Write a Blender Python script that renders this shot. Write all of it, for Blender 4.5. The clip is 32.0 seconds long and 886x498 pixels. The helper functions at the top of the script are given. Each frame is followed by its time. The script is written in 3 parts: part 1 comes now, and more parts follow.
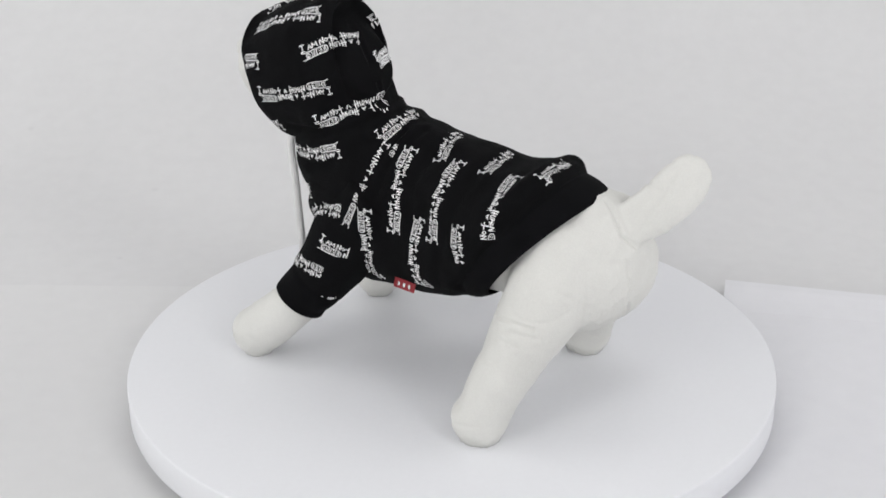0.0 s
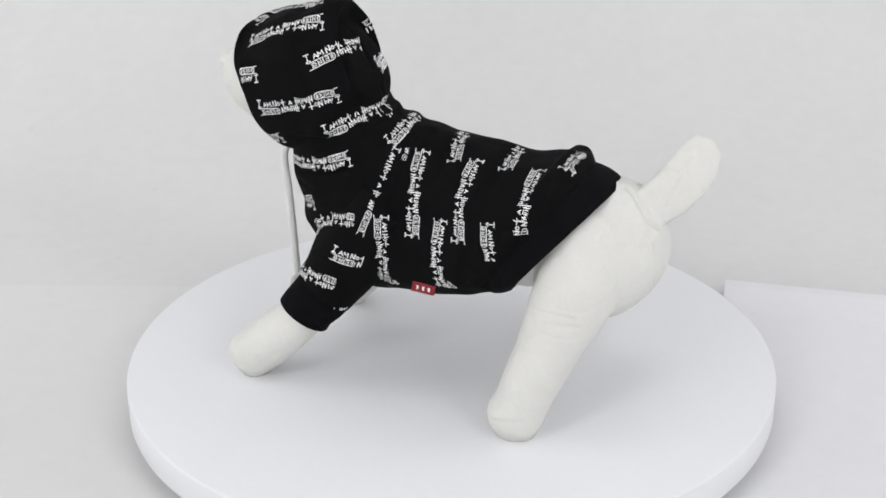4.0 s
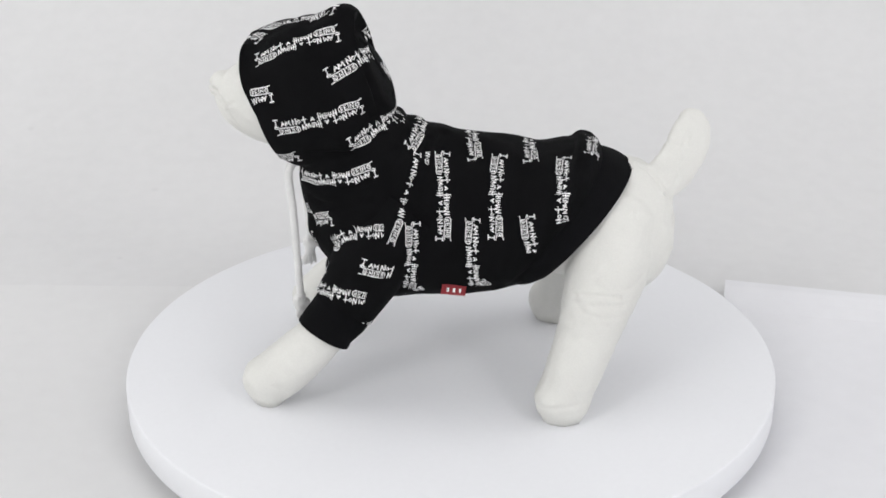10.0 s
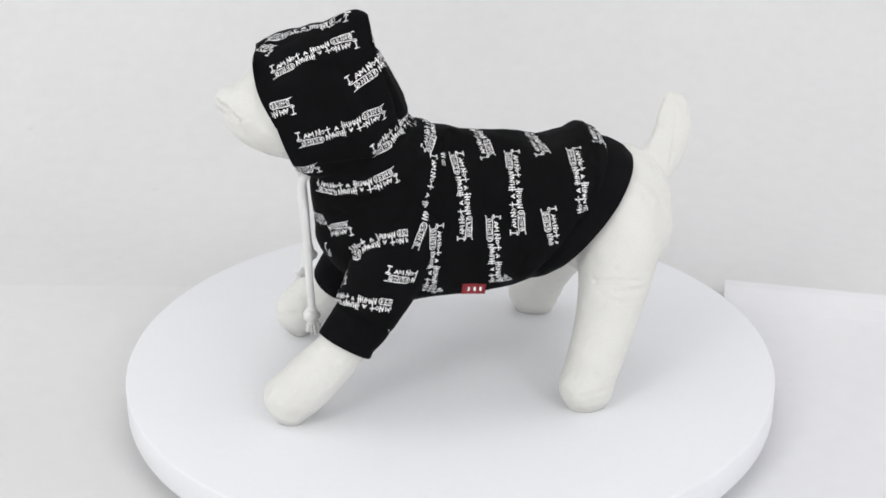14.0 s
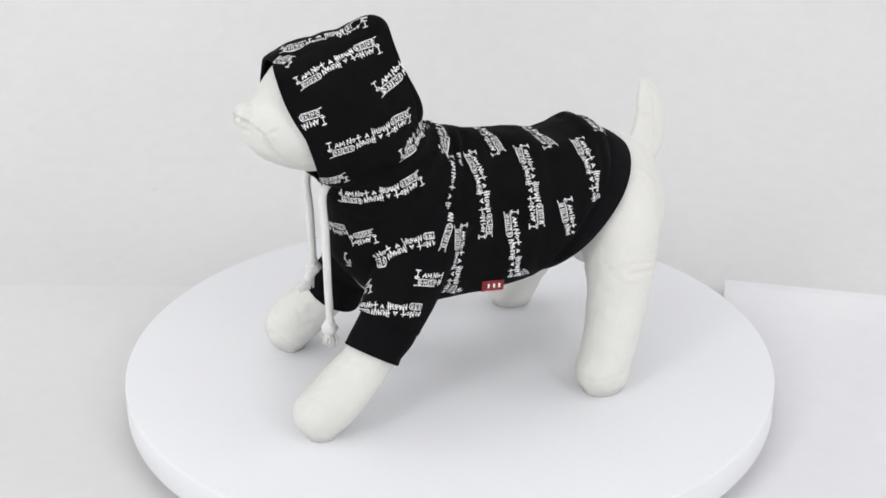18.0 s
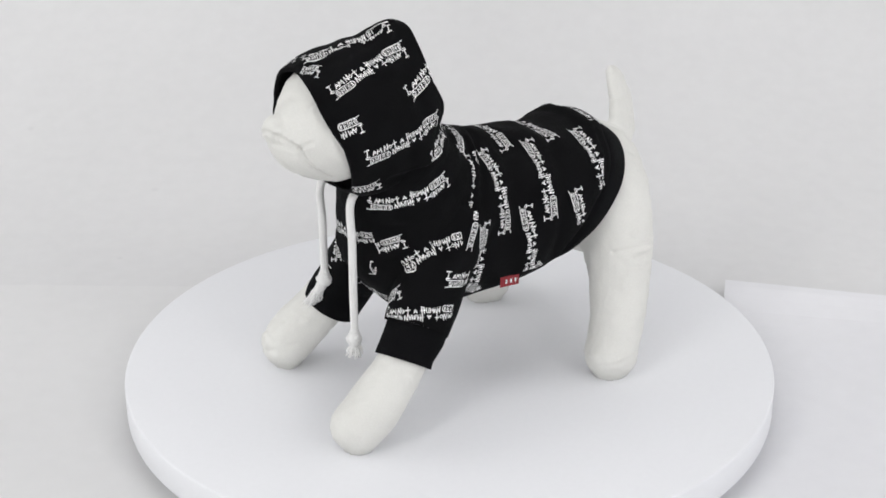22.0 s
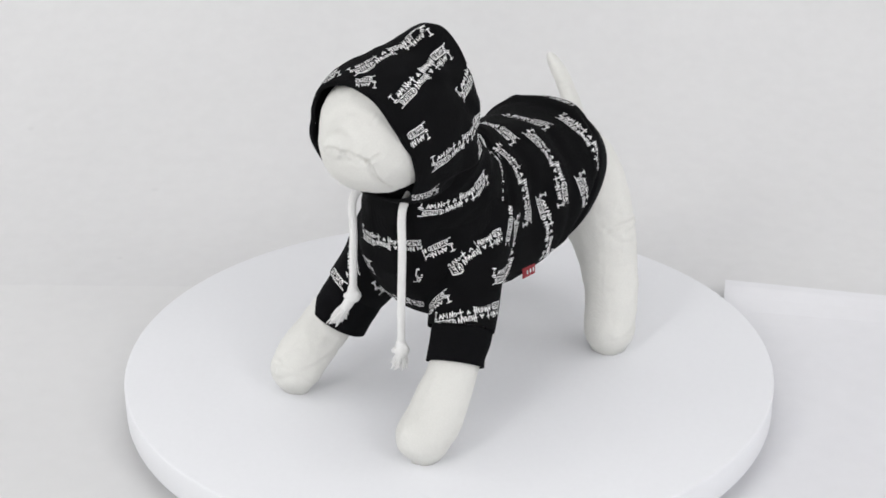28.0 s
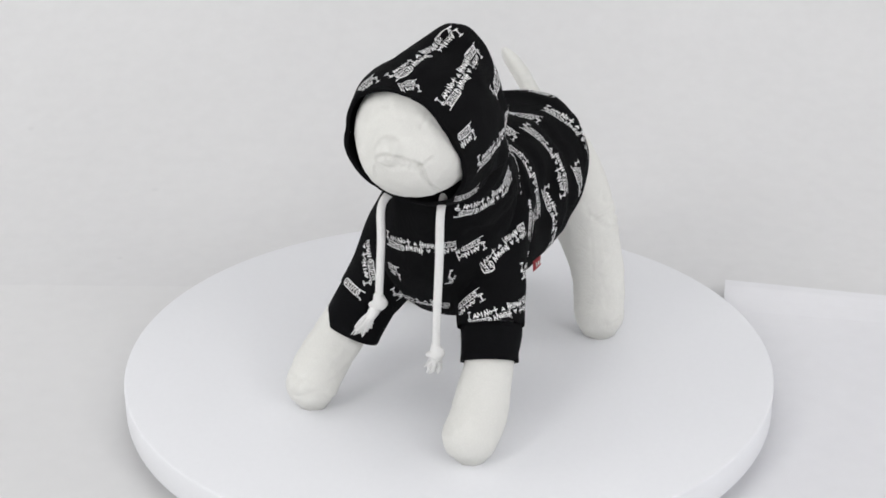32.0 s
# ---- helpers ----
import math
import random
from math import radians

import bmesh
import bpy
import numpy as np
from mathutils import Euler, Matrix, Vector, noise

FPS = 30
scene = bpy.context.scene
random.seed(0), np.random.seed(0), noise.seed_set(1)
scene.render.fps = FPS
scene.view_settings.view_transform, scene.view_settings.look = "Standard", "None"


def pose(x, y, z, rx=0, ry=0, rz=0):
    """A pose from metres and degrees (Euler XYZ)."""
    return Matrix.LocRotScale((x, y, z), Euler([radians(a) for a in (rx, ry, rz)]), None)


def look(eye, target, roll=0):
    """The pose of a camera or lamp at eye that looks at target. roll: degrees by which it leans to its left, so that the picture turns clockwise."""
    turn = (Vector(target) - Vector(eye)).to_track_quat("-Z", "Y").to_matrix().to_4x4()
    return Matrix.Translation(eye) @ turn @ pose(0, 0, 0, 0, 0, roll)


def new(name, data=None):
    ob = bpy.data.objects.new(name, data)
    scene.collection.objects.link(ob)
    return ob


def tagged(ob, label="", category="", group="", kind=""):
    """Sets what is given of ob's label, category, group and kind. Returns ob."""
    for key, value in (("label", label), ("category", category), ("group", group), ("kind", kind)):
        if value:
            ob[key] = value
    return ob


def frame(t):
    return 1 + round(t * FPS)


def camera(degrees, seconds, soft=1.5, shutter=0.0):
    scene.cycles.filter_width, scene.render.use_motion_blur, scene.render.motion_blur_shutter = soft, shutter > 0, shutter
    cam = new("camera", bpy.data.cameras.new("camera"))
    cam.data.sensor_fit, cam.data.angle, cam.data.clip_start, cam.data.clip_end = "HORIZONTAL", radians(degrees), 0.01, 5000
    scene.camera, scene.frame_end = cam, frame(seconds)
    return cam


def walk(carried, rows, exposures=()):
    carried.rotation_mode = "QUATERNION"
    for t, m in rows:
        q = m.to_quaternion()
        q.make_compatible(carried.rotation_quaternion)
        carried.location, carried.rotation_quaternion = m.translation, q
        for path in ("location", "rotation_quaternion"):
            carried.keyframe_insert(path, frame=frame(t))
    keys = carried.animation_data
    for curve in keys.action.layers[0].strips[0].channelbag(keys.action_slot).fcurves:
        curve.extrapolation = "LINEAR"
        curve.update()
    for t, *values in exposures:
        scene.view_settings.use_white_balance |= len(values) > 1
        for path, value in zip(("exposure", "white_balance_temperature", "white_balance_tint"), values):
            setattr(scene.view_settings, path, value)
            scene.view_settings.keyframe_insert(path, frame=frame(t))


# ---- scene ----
from mathutils.bvhtree import BVHTree

# ---- camera: on a tripod, standing still ----
TOP = 0.0390          # height of the turntable's top above the floor sheet
cam = camera(31.14, 32.0, 1.7)
EYE = look((0.0, -1.0940, 0.5953 + TOP), (-0.00450, -0.18589, 0.17654 + TOP), -0.27)
walk(cam, [(0.0, EYE), (32.0, EYE)], [(0.0, -0.18), (6.0, -0.06), (11.0, -0.05), (13.0, -0.005), (18.0, 0.02), (20.0, 0.01), (21.0, -0.045), (22.1, -0.075), (22.6, -0.165), (23.5, -0.165), (24.0, -0.06), (25.0, -0.055), (28.0, -0.055), (30.0, -0.05), (32.0, -0.105)])

# ---- turning: one even turn of the table, 3.07 degrees a second ----
HEADING, RATE = 144.1, 3.072


def turning(thing, offset=0.0):
    walk(thing, [(2.0 * k, pose(0, 0, TOP, 0, 0, offset + RATE * 2.0 * k)) for k in range(17)])


# ---- light: a white photo studio, all lamps out of view ----
world = bpy.data.worlds.new("studio")
scene.world = world
world.use_nodes = True
world.node_tree.nodes["Background"].inputs[0].default_value = (0.95, 0.97, 1.0, 1)
world.node_tree.nodes["Background"].inputs[1].default_value = 0.35


def area_lamp(name, eye, target, size, power, colour):
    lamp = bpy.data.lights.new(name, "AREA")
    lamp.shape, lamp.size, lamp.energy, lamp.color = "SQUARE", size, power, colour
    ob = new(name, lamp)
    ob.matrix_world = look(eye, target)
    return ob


# key and fill sides follow the way the soft shadows fall
area_lamp("softbox_key", (-2.0, -2.5, 2.2), (0, 0.1, 0.10), 0.8, 24.5, (1.0, 0.998, 0.995))
area_lamp("softbox_fill", (2.0, -2.5, 2.2), (0, 0.1, 0.10), 0.8, 20.5, (0.995, 0.99, 1.0))
# front, left and right lamps are added unseen to brighten floor and belly shade
area_lamp("added_fill_front", (0.0, -3.7, 1.15), (0, 0.0, 0.10), 1.8, 28, (1.0, 0.993, 1.0))
area_lamp("added_fill_left", (-1.5, 0.05, 0.8), (0, -0.05, 0.0), 1.0, 6.0, (1.0, 0.998, 0.995))
area_lamp("added_fill_right", (1.5, 0.05, 0.8), (0, -0.05, 0.0), 1.0, 4.9, (0.99, 0.987, 1.0))
area_lamp("softbox_top", (0.0, 0.25, 2.3), (0, 0.05, 0.0), 1.6, 4.8, (0.995, 0.987, 1.0))


# ---- materials ----
def material(name, colour, rough=0.8, scale=300.0, bump=0.1, vary=0.06, wide=9.0, spec=0.3, weave=0.0, dist=0.0006):
    """A surface with grain and slow unevenness, in the thing's own space."""
    m = bpy.data.materials.new(name)
    m.use_nodes = True
    nt = m.node_tree
    n, l = nt.nodes, nt.links
    b = n["Principled BSDF"]
    b.inputs["Roughness"].default_value = rough
    b.inputs["Specular IOR Level"].default_value = spec
    co = n.new("ShaderNodeTexCoord")
    slow = n.new("ShaderNodeTexNoise")
    slow.inputs["Scale"].default_value, slow.inputs["Detail"].default_value = wide, 4
    l.new(co.outputs["Object"], slow.inputs["Vector"])
    fine = n.new("ShaderNodeTexNoise")
    fine.inputs["Scale"].default_value, fine.inputs["Detail"].default_value = scale, 3
    l.new(co.outputs["Object"], fine.inputs["Vector"])
    both = n.new("ShaderNodeMath")
    both.operation = "ADD"
    l.new(slow.outputs["Fac"], both.inputs[0])
    l.new(fine.outputs["Fac"], both.inputs[1])
    ramp = n.new("ShaderNodeMapRange")
    ramp.inputs["From Min"].default_value, ramp.inputs["From Max"].default_value = 0.6, 1.4
    ramp.inputs["To Min"].default_value, ramp.inputs["To Max"].default_value = 1 - vary, 1 + vary
    l.new(both.outputs[0], ramp.inputs["Value"])
    mix = n.new("ShaderNodeMix")
    mix.data_type, mix.blend_type = "RGBA", "MULTIPLY"
    mix.inputs["Factor"].default_value = 1.0
    mix.inputs["A"].default_value = (*colour, 1)
    l.new(ramp.outputs["Result"], mix.inputs["B"])
    l.new(mix.outputs["Result"], b.inputs["Base Color"])
    height = fine.outputs["Fac"]
    if weave:
        wave = n.new("ShaderNodeTexWave")
        wave.inputs["Scale"].default_value, wave.inputs["Distortion"].default_value = weave, 2.0
        wave.inputs["Detail"].default_value = 2
        l.new(co.outputs["Object"], wave.inputs["Vector"])
        sum_ = n.new("ShaderNodeMath")
        sum_.operation = "ADD"
        l.new(wave.outputs["Fac"], sum_.inputs[0])
        l.new(fine.outputs["Fac"], sum_.inputs[1])
        height = sum_.outputs[0]
    bp = n.new("ShaderNodeBump")
    bp.inputs["Strength"].default_value, bp.inputs["Distance"].default_value = bump, dist
    l.new(height, bp.inputs["Height"])
    l.new(bp.outputs["Normal"], b.inputs["Normal"])
    return m


BACK = material("white_backdrop_paper", (0.670, 0.670, 0.673), 0.9, 60, 0.05, 0.03, 3.0)
BOARD = material("white_laminate", (0.790, 0.798, 0.822), 0.5, 220, 0.03, 0.012, 8.0)
BASE = material("grey_plastic", (0.30, 0.30, 0.31), 0.5, 200, 0.05, 0.03)
CALICO = material("unbleached_calico", (0.70, 0.698, 0.668), 0.9, 900, 0.25, 0.05, 22.0, 0.2, 420.0, 0.0003)
JERSEY = material("black_jersey", (0.0042, 0.0042, 0.0048), 0.9, 1200, 0.4, 0.25, 40.0, 0.08, 600.0, 0.0004)
RIB = material("black_rib_knit", (0.0042, 0.0042, 0.0050), 0.92, 1000, 0.25, 0.25, 40.0, 0.08, 260.0, 0.0005)
INK = material("white_screen_print", (0.85, 0.85, 0.85), 0.8, 900, 0.3, 0.18, 120.0, 0.2)
CORD = material("white_cotton_cord", (0.80, 0.80, 0.79), 0.9, 900, 0.5, 0.06, 60.0, 0.2, 500.0, 0.0006)


def worn(m, dark, scale, share):
    """Small gaps in a print through which the cloth shows."""
    n, l = m.node_tree.nodes, m.node_tree.links
    b = n["Principled BSDF"]
    old = b.inputs["Base Color"].links[0].from_socket
    co = n.new("ShaderNodeTexCoord")
    spots = n.new("ShaderNodeTexNoise")
    spots.inputs["Scale"].default_value, spots.inputs["Detail"].default_value = scale, 2
    l.new(co.outputs["Object"], spots.inputs["Vector"])
    cut = n.new("ShaderNodeMapRange")
    cut.inputs["From Min"].default_value, cut.inputs["From Max"].default_value = share - 0.04, share + 0.04
    l.new(spots.outputs["Fac"], cut.inputs["Value"])
    mix = n.new("ShaderNodeMix")
    mix.data_type = "RGBA"
    mix.inputs["A"].default_value = (*dark, 1)
    l.new(cut.outputs["Result"], mix.inputs["Factor"])
    l.new(old, mix.inputs["B"])
    l.new(mix.outputs["Result"], b.inputs["Base Color"])


worn(INK, (0.02, 0.02, 0.022), 950.0, 0.36)


def smudged(m, spots):
    """Faint grey marks on paper: each a place and a radius."""
    n, l = m.node_tree.nodes, m.node_tree.links
    b = n["Principled BSDF"]
    co = n.new("ShaderNodeTexCoord")
    for place, radius in spots:
        old = b.inputs["Base Color"].links[0].from_socket
        gap = n.new("ShaderNodeVectorMath")
        gap.operation = "DISTANCE"
        gap.inputs[1].default_value = place
        l.new(co.outputs["Object"], gap.inputs[0])
        cut = n.new("ShaderNodeMapRange")
        cut.inputs["From Min"].default_value, cut.inputs["From Max"].default_value = 0.2 * radius, radius
        cut.inputs["To Min"].default_value, cut.inputs["To Max"].default_value = 0.16, 0.0
        l.new(gap.outputs["Value"], cut.inputs["Value"])
        mix = n.new("ShaderNodeMix")
        mix.data_type = "RGBA"
        mix.inputs["B"].default_value = (0.42, 0.42, 0.43, 1)
        l.new(cut.outputs["Result"], mix.inputs["Factor"])
        l.new(old, mix.inputs["A"])
        l.new(mix.outputs["Result"], b.inputs["Base Color"])


smudged(BACK, [((-0.4493, 0.5078, 0.0391), 0.005), ((-0.3114, 0.2623, 0.0), 0.004), ((-0.30, 0.40, 0.013), 0.005)])
RED = material("red_woven_label", (0.45, 0.068, 0.080), 0.8, 900, 0.3, 0.15, 150.0, 0.2)
BACK2 = material("white_floor_paper", (0.690, 0.690, 0.692), 0.9, 60, 0.05, 0.02, 4.0)
SHEET = material("cool_white_paper", (0.745, 0.747, 0.770), 0.85, 60, 0.05, 0.02, 4.0)
WALL = material("unseen_bounce_wall", (0.85, 0.85, 0.85), 0.9, 40, 0.05, 0.03, 2.0)


# ---- mesh helpers ----
def part(name, bm, mat, parent=None, label="", smooth=True):
    bmesh.ops.recalc_face_normals(bm, faces=bm.faces)
    me = bpy.data.meshes.new(name)
    bm.to_mesh(me)
    bm.free()
    me.materials.append(mat)
    if smooth:
        me.polygons.foreach_set("use_smooth", [True] * len(me.polygons))
    ob = new(name, me)
    ob.parent = parent
    return tagged(ob, label) if label else ob


def spline(rows, sub):
    """Catmull-Rom through rows of numbers."""
    rows = [np.array(r, float) for r in rows]
    ext = [2 * rows[0] - rows[1], *rows, 2 * rows[-1] - rows[-2]]
    out = []
    for a, b, c, d in zip(ext, ext[1:], ext[2:], ext[3:]):
        for k in range(sub):
            t = k / sub
            out.append(0.5 * (2 * b + (c - a) * t + (2 * a - 5 * b + 4 * c - d) * t * t + (3 * b - a - 3 * c + d) * t ** 3))
    return out + [rows[-1]]


def skin(bm, rings, start=False, end=False):
    """Faces between rings of points, and over the first and last one."""
    made = [[bm.verts.new(p) for p in r] for r in rings]
    for a, b in zip(made, made[1:]):
        for k in range(len(a)):
            j = (k + 1) % len(a)
            bm.faces.new((a[k], a[j], b[j], b[k]))
    if start:
        bm.faces.new(made[0][::-1])
    if end:
        bm.faces.new(made[-1])
    return made


def tube_rings(rows, n=28, sub=5, flat=None, round_ends=(True, True)):
    """Rings round a path of (x, y, z, radius). flat: (side, first, last) squeezes the section along the direction side, from the first factor to the last."""
    pts = spline(rows, sub)
    line = [(Vector(p[:3]), float(p[3])) for p in pts]
    ends = []
    for flag, (c, r), (c2, _) in ((round_ends[0], line[0], line[1]), (round_ends[1], line[-1], line[-2])):
        d = (c - c2).normalized()
        ends.append([(c + d * r * 0.9 * math.sin(a), r * math.cos(a)) for a in (0.35, 0.7, 1.0, 1.25, 1.45)] if flag else [])
    line = ends[0][::-1] + line + ends[1]
    rings, last = [], None
    for k, (c, r) in enumerate(line):
        d = (line[min(k + 1, len(line) - 1)][0] - line[max(k - 1, 0)][0]).normalized()
        x = (last - d * last.dot(d)).normalized() if last else d.orthogonal().normalized()
        if flat and last is None:
            side = Vector(flat[0])
            x = (side - d * side.dot(d)).normalized()
        last = x
        y = d.cross(x)
        fx = flat[1] + (flat[2] - flat[1]) * k / len(line) if flat else 1.0
        rings.append([c + x * (r * fx * math.cos(a)) + y * (r * math.sin(a)) for a in (2 * math.pi * j / n for j in range(n))])
    return rings


def box(bm, x0, x1, y0, y1, z0, z1, bevel=0.0):
    v = [bm.verts.new((x, y, z)) for x in (x0, x1) for y in (y0, y1) for z in (z0, z1)]
    faces = [bm.faces.new([v[k] for k in q]) for q in ((0, 1, 3, 2), (4, 6, 7, 5), (0, 4, 5, 1), (2, 3, 7, 6), (0, 2, 6, 4), (1, 5, 7, 3))]
    if bevel:
        bmesh.ops.bevel(bm, geom=list({e for f in faces for e in f.edges}), offset=bevel, segments=2, affect="EDGES")


def settled(bm, voxel, smoothing):
    """Overlapping closed forms welded into one smooth skin."""
    me = bpy.data.meshes.new("raw")
    bm.to_mesh(me)
    bm.free()
    ob = new("raw", me)
    m = ob.modifiers.new("weld", "REMESH")
    m.mode, m.voxel_size = "VOXEL", voxel
    m = ob.modifiers.new("ease", "SMOOTH")
    m.factor, m.iterations = 0.5, smoothing
    done = bpy.data.meshes.new_from_object(ob.evaluated_get(bpy.context.evaluated_depsgraph_get()))
    bpy.data.objects.remove(ob)
    out = bmesh.new()
    out.from_mesh(done)
    return out


def grooves(bm, creases):
    """Sinks stitched creases into the skin: each a line of points, a width and a depth."""
    bm.normal_update()
    bm.verts.ensure_lookup_table()
    co = np.array([v.co for v in bm.verts])
    tree = BVHTree.FromBMesh(bm)
    for points, width, depth in creases:
        pts = [Vector(a).lerp(Vector(b), k / 6) for a, b in zip(points, points[1:]) for k in range(6)] + [Vector(points[-1])]
        pts = np.array([tree.find_nearest(p)[0] for p in pts])
        box_ = np.nonzero(np.all((co > pts.min(0) - 4 * width) & (co < pts.max(0) + 4 * width), axis=1))[0]
        near = np.full(len(box_), 1.0)
        for a, b in zip(pts, pts[1:]):
            t = np.clip((co[box_] - a) @ (b - a) / ((b - a) @ (b - a)), 0, 1)
            near = np.minimum(near, np.linalg.norm(co[box_] - a - t[:, None] * (b - a), axis=1))
        for k, d in zip(box_, near / width):
            if d < 4:
                v = bm.verts[int(k)]
                v.co += v.normal * depth * (0.25 * math.exp(-((d - 2.2) / 0.9) ** 2) - math.exp(-d * d))


def pressed(bm, dents):
    """Broad hollows and bulges where the cloth sags or fills: each a place, a reach and a height."""
    bmesh.ops.recalc_face_normals(bm, faces=bm.faces)
    bm.normal_update()
    bm.verts.ensure_lookup_table()
    co = np.array([v.co for v in bm.verts])
    push = np.zeros(len(co))
    for x, y, z, reach, height in dents:
        push += height * np.exp(-((co - (x, y, z)) ** 2).sum(1) / reach ** 2)
    for v, d in zip(list(bm.verts), push):
        if abs(d) > 1e-5:
            v.co += v.normal * d


# ---- the place: floor sheet sweeping up behind, unseen walls that bounce light ----
def backdrop():
    bm = bmesh.new()
    prof = [(-1.9, 0.0), (0.25, 0.0)]
    for k in range(1, 17):
        a = math.radians(k * 80 / 16)
        prof.append((0.25 + 0.9 * math.sin(a), 0.9 * (1 - math.cos(a))))
    prof.append((1.36, 2.3))
    xs = [-2.2 + 4.4 * k / 44 for k in range(45)]
    grid = [[bm.verts.new((x, y, z + 0.004 * noise.noise((x * 2.2, y * 1.3 + z * 1.3, 0.0)) * min(1.0, max(0.0, (y - 0.1) * 4)))) for x in xs] for y, z in prof]
    for a, b in zip(grid, grid[1:]):
        for k in range(len(xs) - 1):
            bm.faces.new((a[k], a[k + 1], b[k + 1], b[k]))
    ob = part("backdrop", bm, BACK)
    return tagged(ob, "seamless white backdrop paper with faint smudges", "backdrop", kind="structure")


def sheets():
    """Two loose white sheets on the floor under the table: one flat, a cooler one with a lifted corner."""
    for name, mat, corner, along, size, lift, label in (
        ("paper_sheet", BACK2, (-1.5, 0.235), (1.0, -0.03), (1.735, 1.6), 0.0, "large white paper sheet lying flat on the floor"),
        ("paper_sheet", SHEET, (0.246, 0.186), (1.0, -0.19), (1.3, 1.6), 0.010, "cool white paper sheet with a lifted corner on the floor")):
        d = Vector((*along, 0)).normalized()
        e = Vector((d.y, -d.x, 0))
        bm = bmesh.new()
        n = 40
        tops, lows = [], []
        for i in range(n + 1):
            for j in range(n + 1):
                u, w = size[0] * (i / n) ** 1.4, size[1] * (j / n) ** 1.4
                z = 0.0022 + (0.0010 if lift else 0.0) + lift * max(0.0, 1 - u / 0.42) * math.exp(-(w / 0.03) ** 2)
                p = Vector((*corner, z)) + d * u + e * w
                tops.append(bm.verts.new(p))
                lows.append(bm.verts.new(p - Vector((0, 0, 0.0012))))
        at = lambda i, j: i * (n + 1) + j
        for i in range(n):
            for j in range(n):
                q = (at(i, j), at(i, j + 1), at(i + 1, j + 1), at(i + 1, j))
                bm.faces.new([tops[k] for k in q])
                bm.faces.new([lows[k] for k in reversed(q)])
        rim = [at(i, 0) for i in range(n)] + [at(n, j) for j in range(n)] + [at(i, n) for i in range(n, 0, -1)] + [at(0, j) for j in range(n, 0, -1)]
        for k, l in zip(rim, rim[1:] + rim[:1]):
            bm.faces.new((tops[k], tops[l], lows[l], lows[k]))
        tagged(part(name, bm, mat, smooth=False), label, "paper sheet", "sheets on the floor")


# box added out of view: closes the studio and bounces its light
def room():
    for name, x0, x1, y0, y1, z0, z1 in (("wall_back", -2.6, 2.6, 1.7, 1.8, -0.1, 2.8), ("wall_front", -2.6, 2.6, -4.6, -4.5, -0.1, 2.8),
                                         ("wall_left", -2.6, -2.5, -4.5, 1.7, -0.1, 2.8), ("wall_right", 2.5, 2.6, -4.5, 1.7, -0.1, 2.8),
                                         ("ceiling", -2.6, 2.6, -4.6, 1.8, 2.8, 2.9), ("floor", -2.6, 2.6, -4.6, 1.8, -0.11, -0.01)):
        bm = bmesh.new()
        box(bm, x0, x1, y0, y1, z0, z1)
        tagged(part(name, bm, WALL, smooth=False), "unseen white studio " + name.split("_")[0], kind="structure")


# ---- turntable ----
def turntable():
    bm = bmesh.new()
    prof = [(0.0, -0.0246), (0.2480, -0.0246), (0.2497, -0.0240), (0.25, -0.0228), (0.25, -0.0013), (0.2496, -0.0004), (0.2487, 0.0), (0.0, 0.0)]
    n = 160
    rings = [[(0.0008 + r * math.cos(2 * math.pi * k / n), 0.0013 + r * math.sin(2 * math.pi * k / n), z) for k in range(n)] for r, z in prof[1:-1]]
    skin(bm, rings, True, True)
    thing = tagged(new("turntable"), "round white display turntable turning slowly", "turntable")
    disc = part("disc", bm, BOARD, thing)
    bm = bmesh.new()
    skin(bm, [[(r * math.cos(2 * math.pi * k / 64), r * math.sin(2 * math.pi * k / 64), z) for k in range(64)] for r, z in ((0.12, -0.0388), (0.125, -0.038), (0.125, -0.0246))], True, True)
    part("base", bm, BASE, thing, "grey plastic turntable base")
    return thing


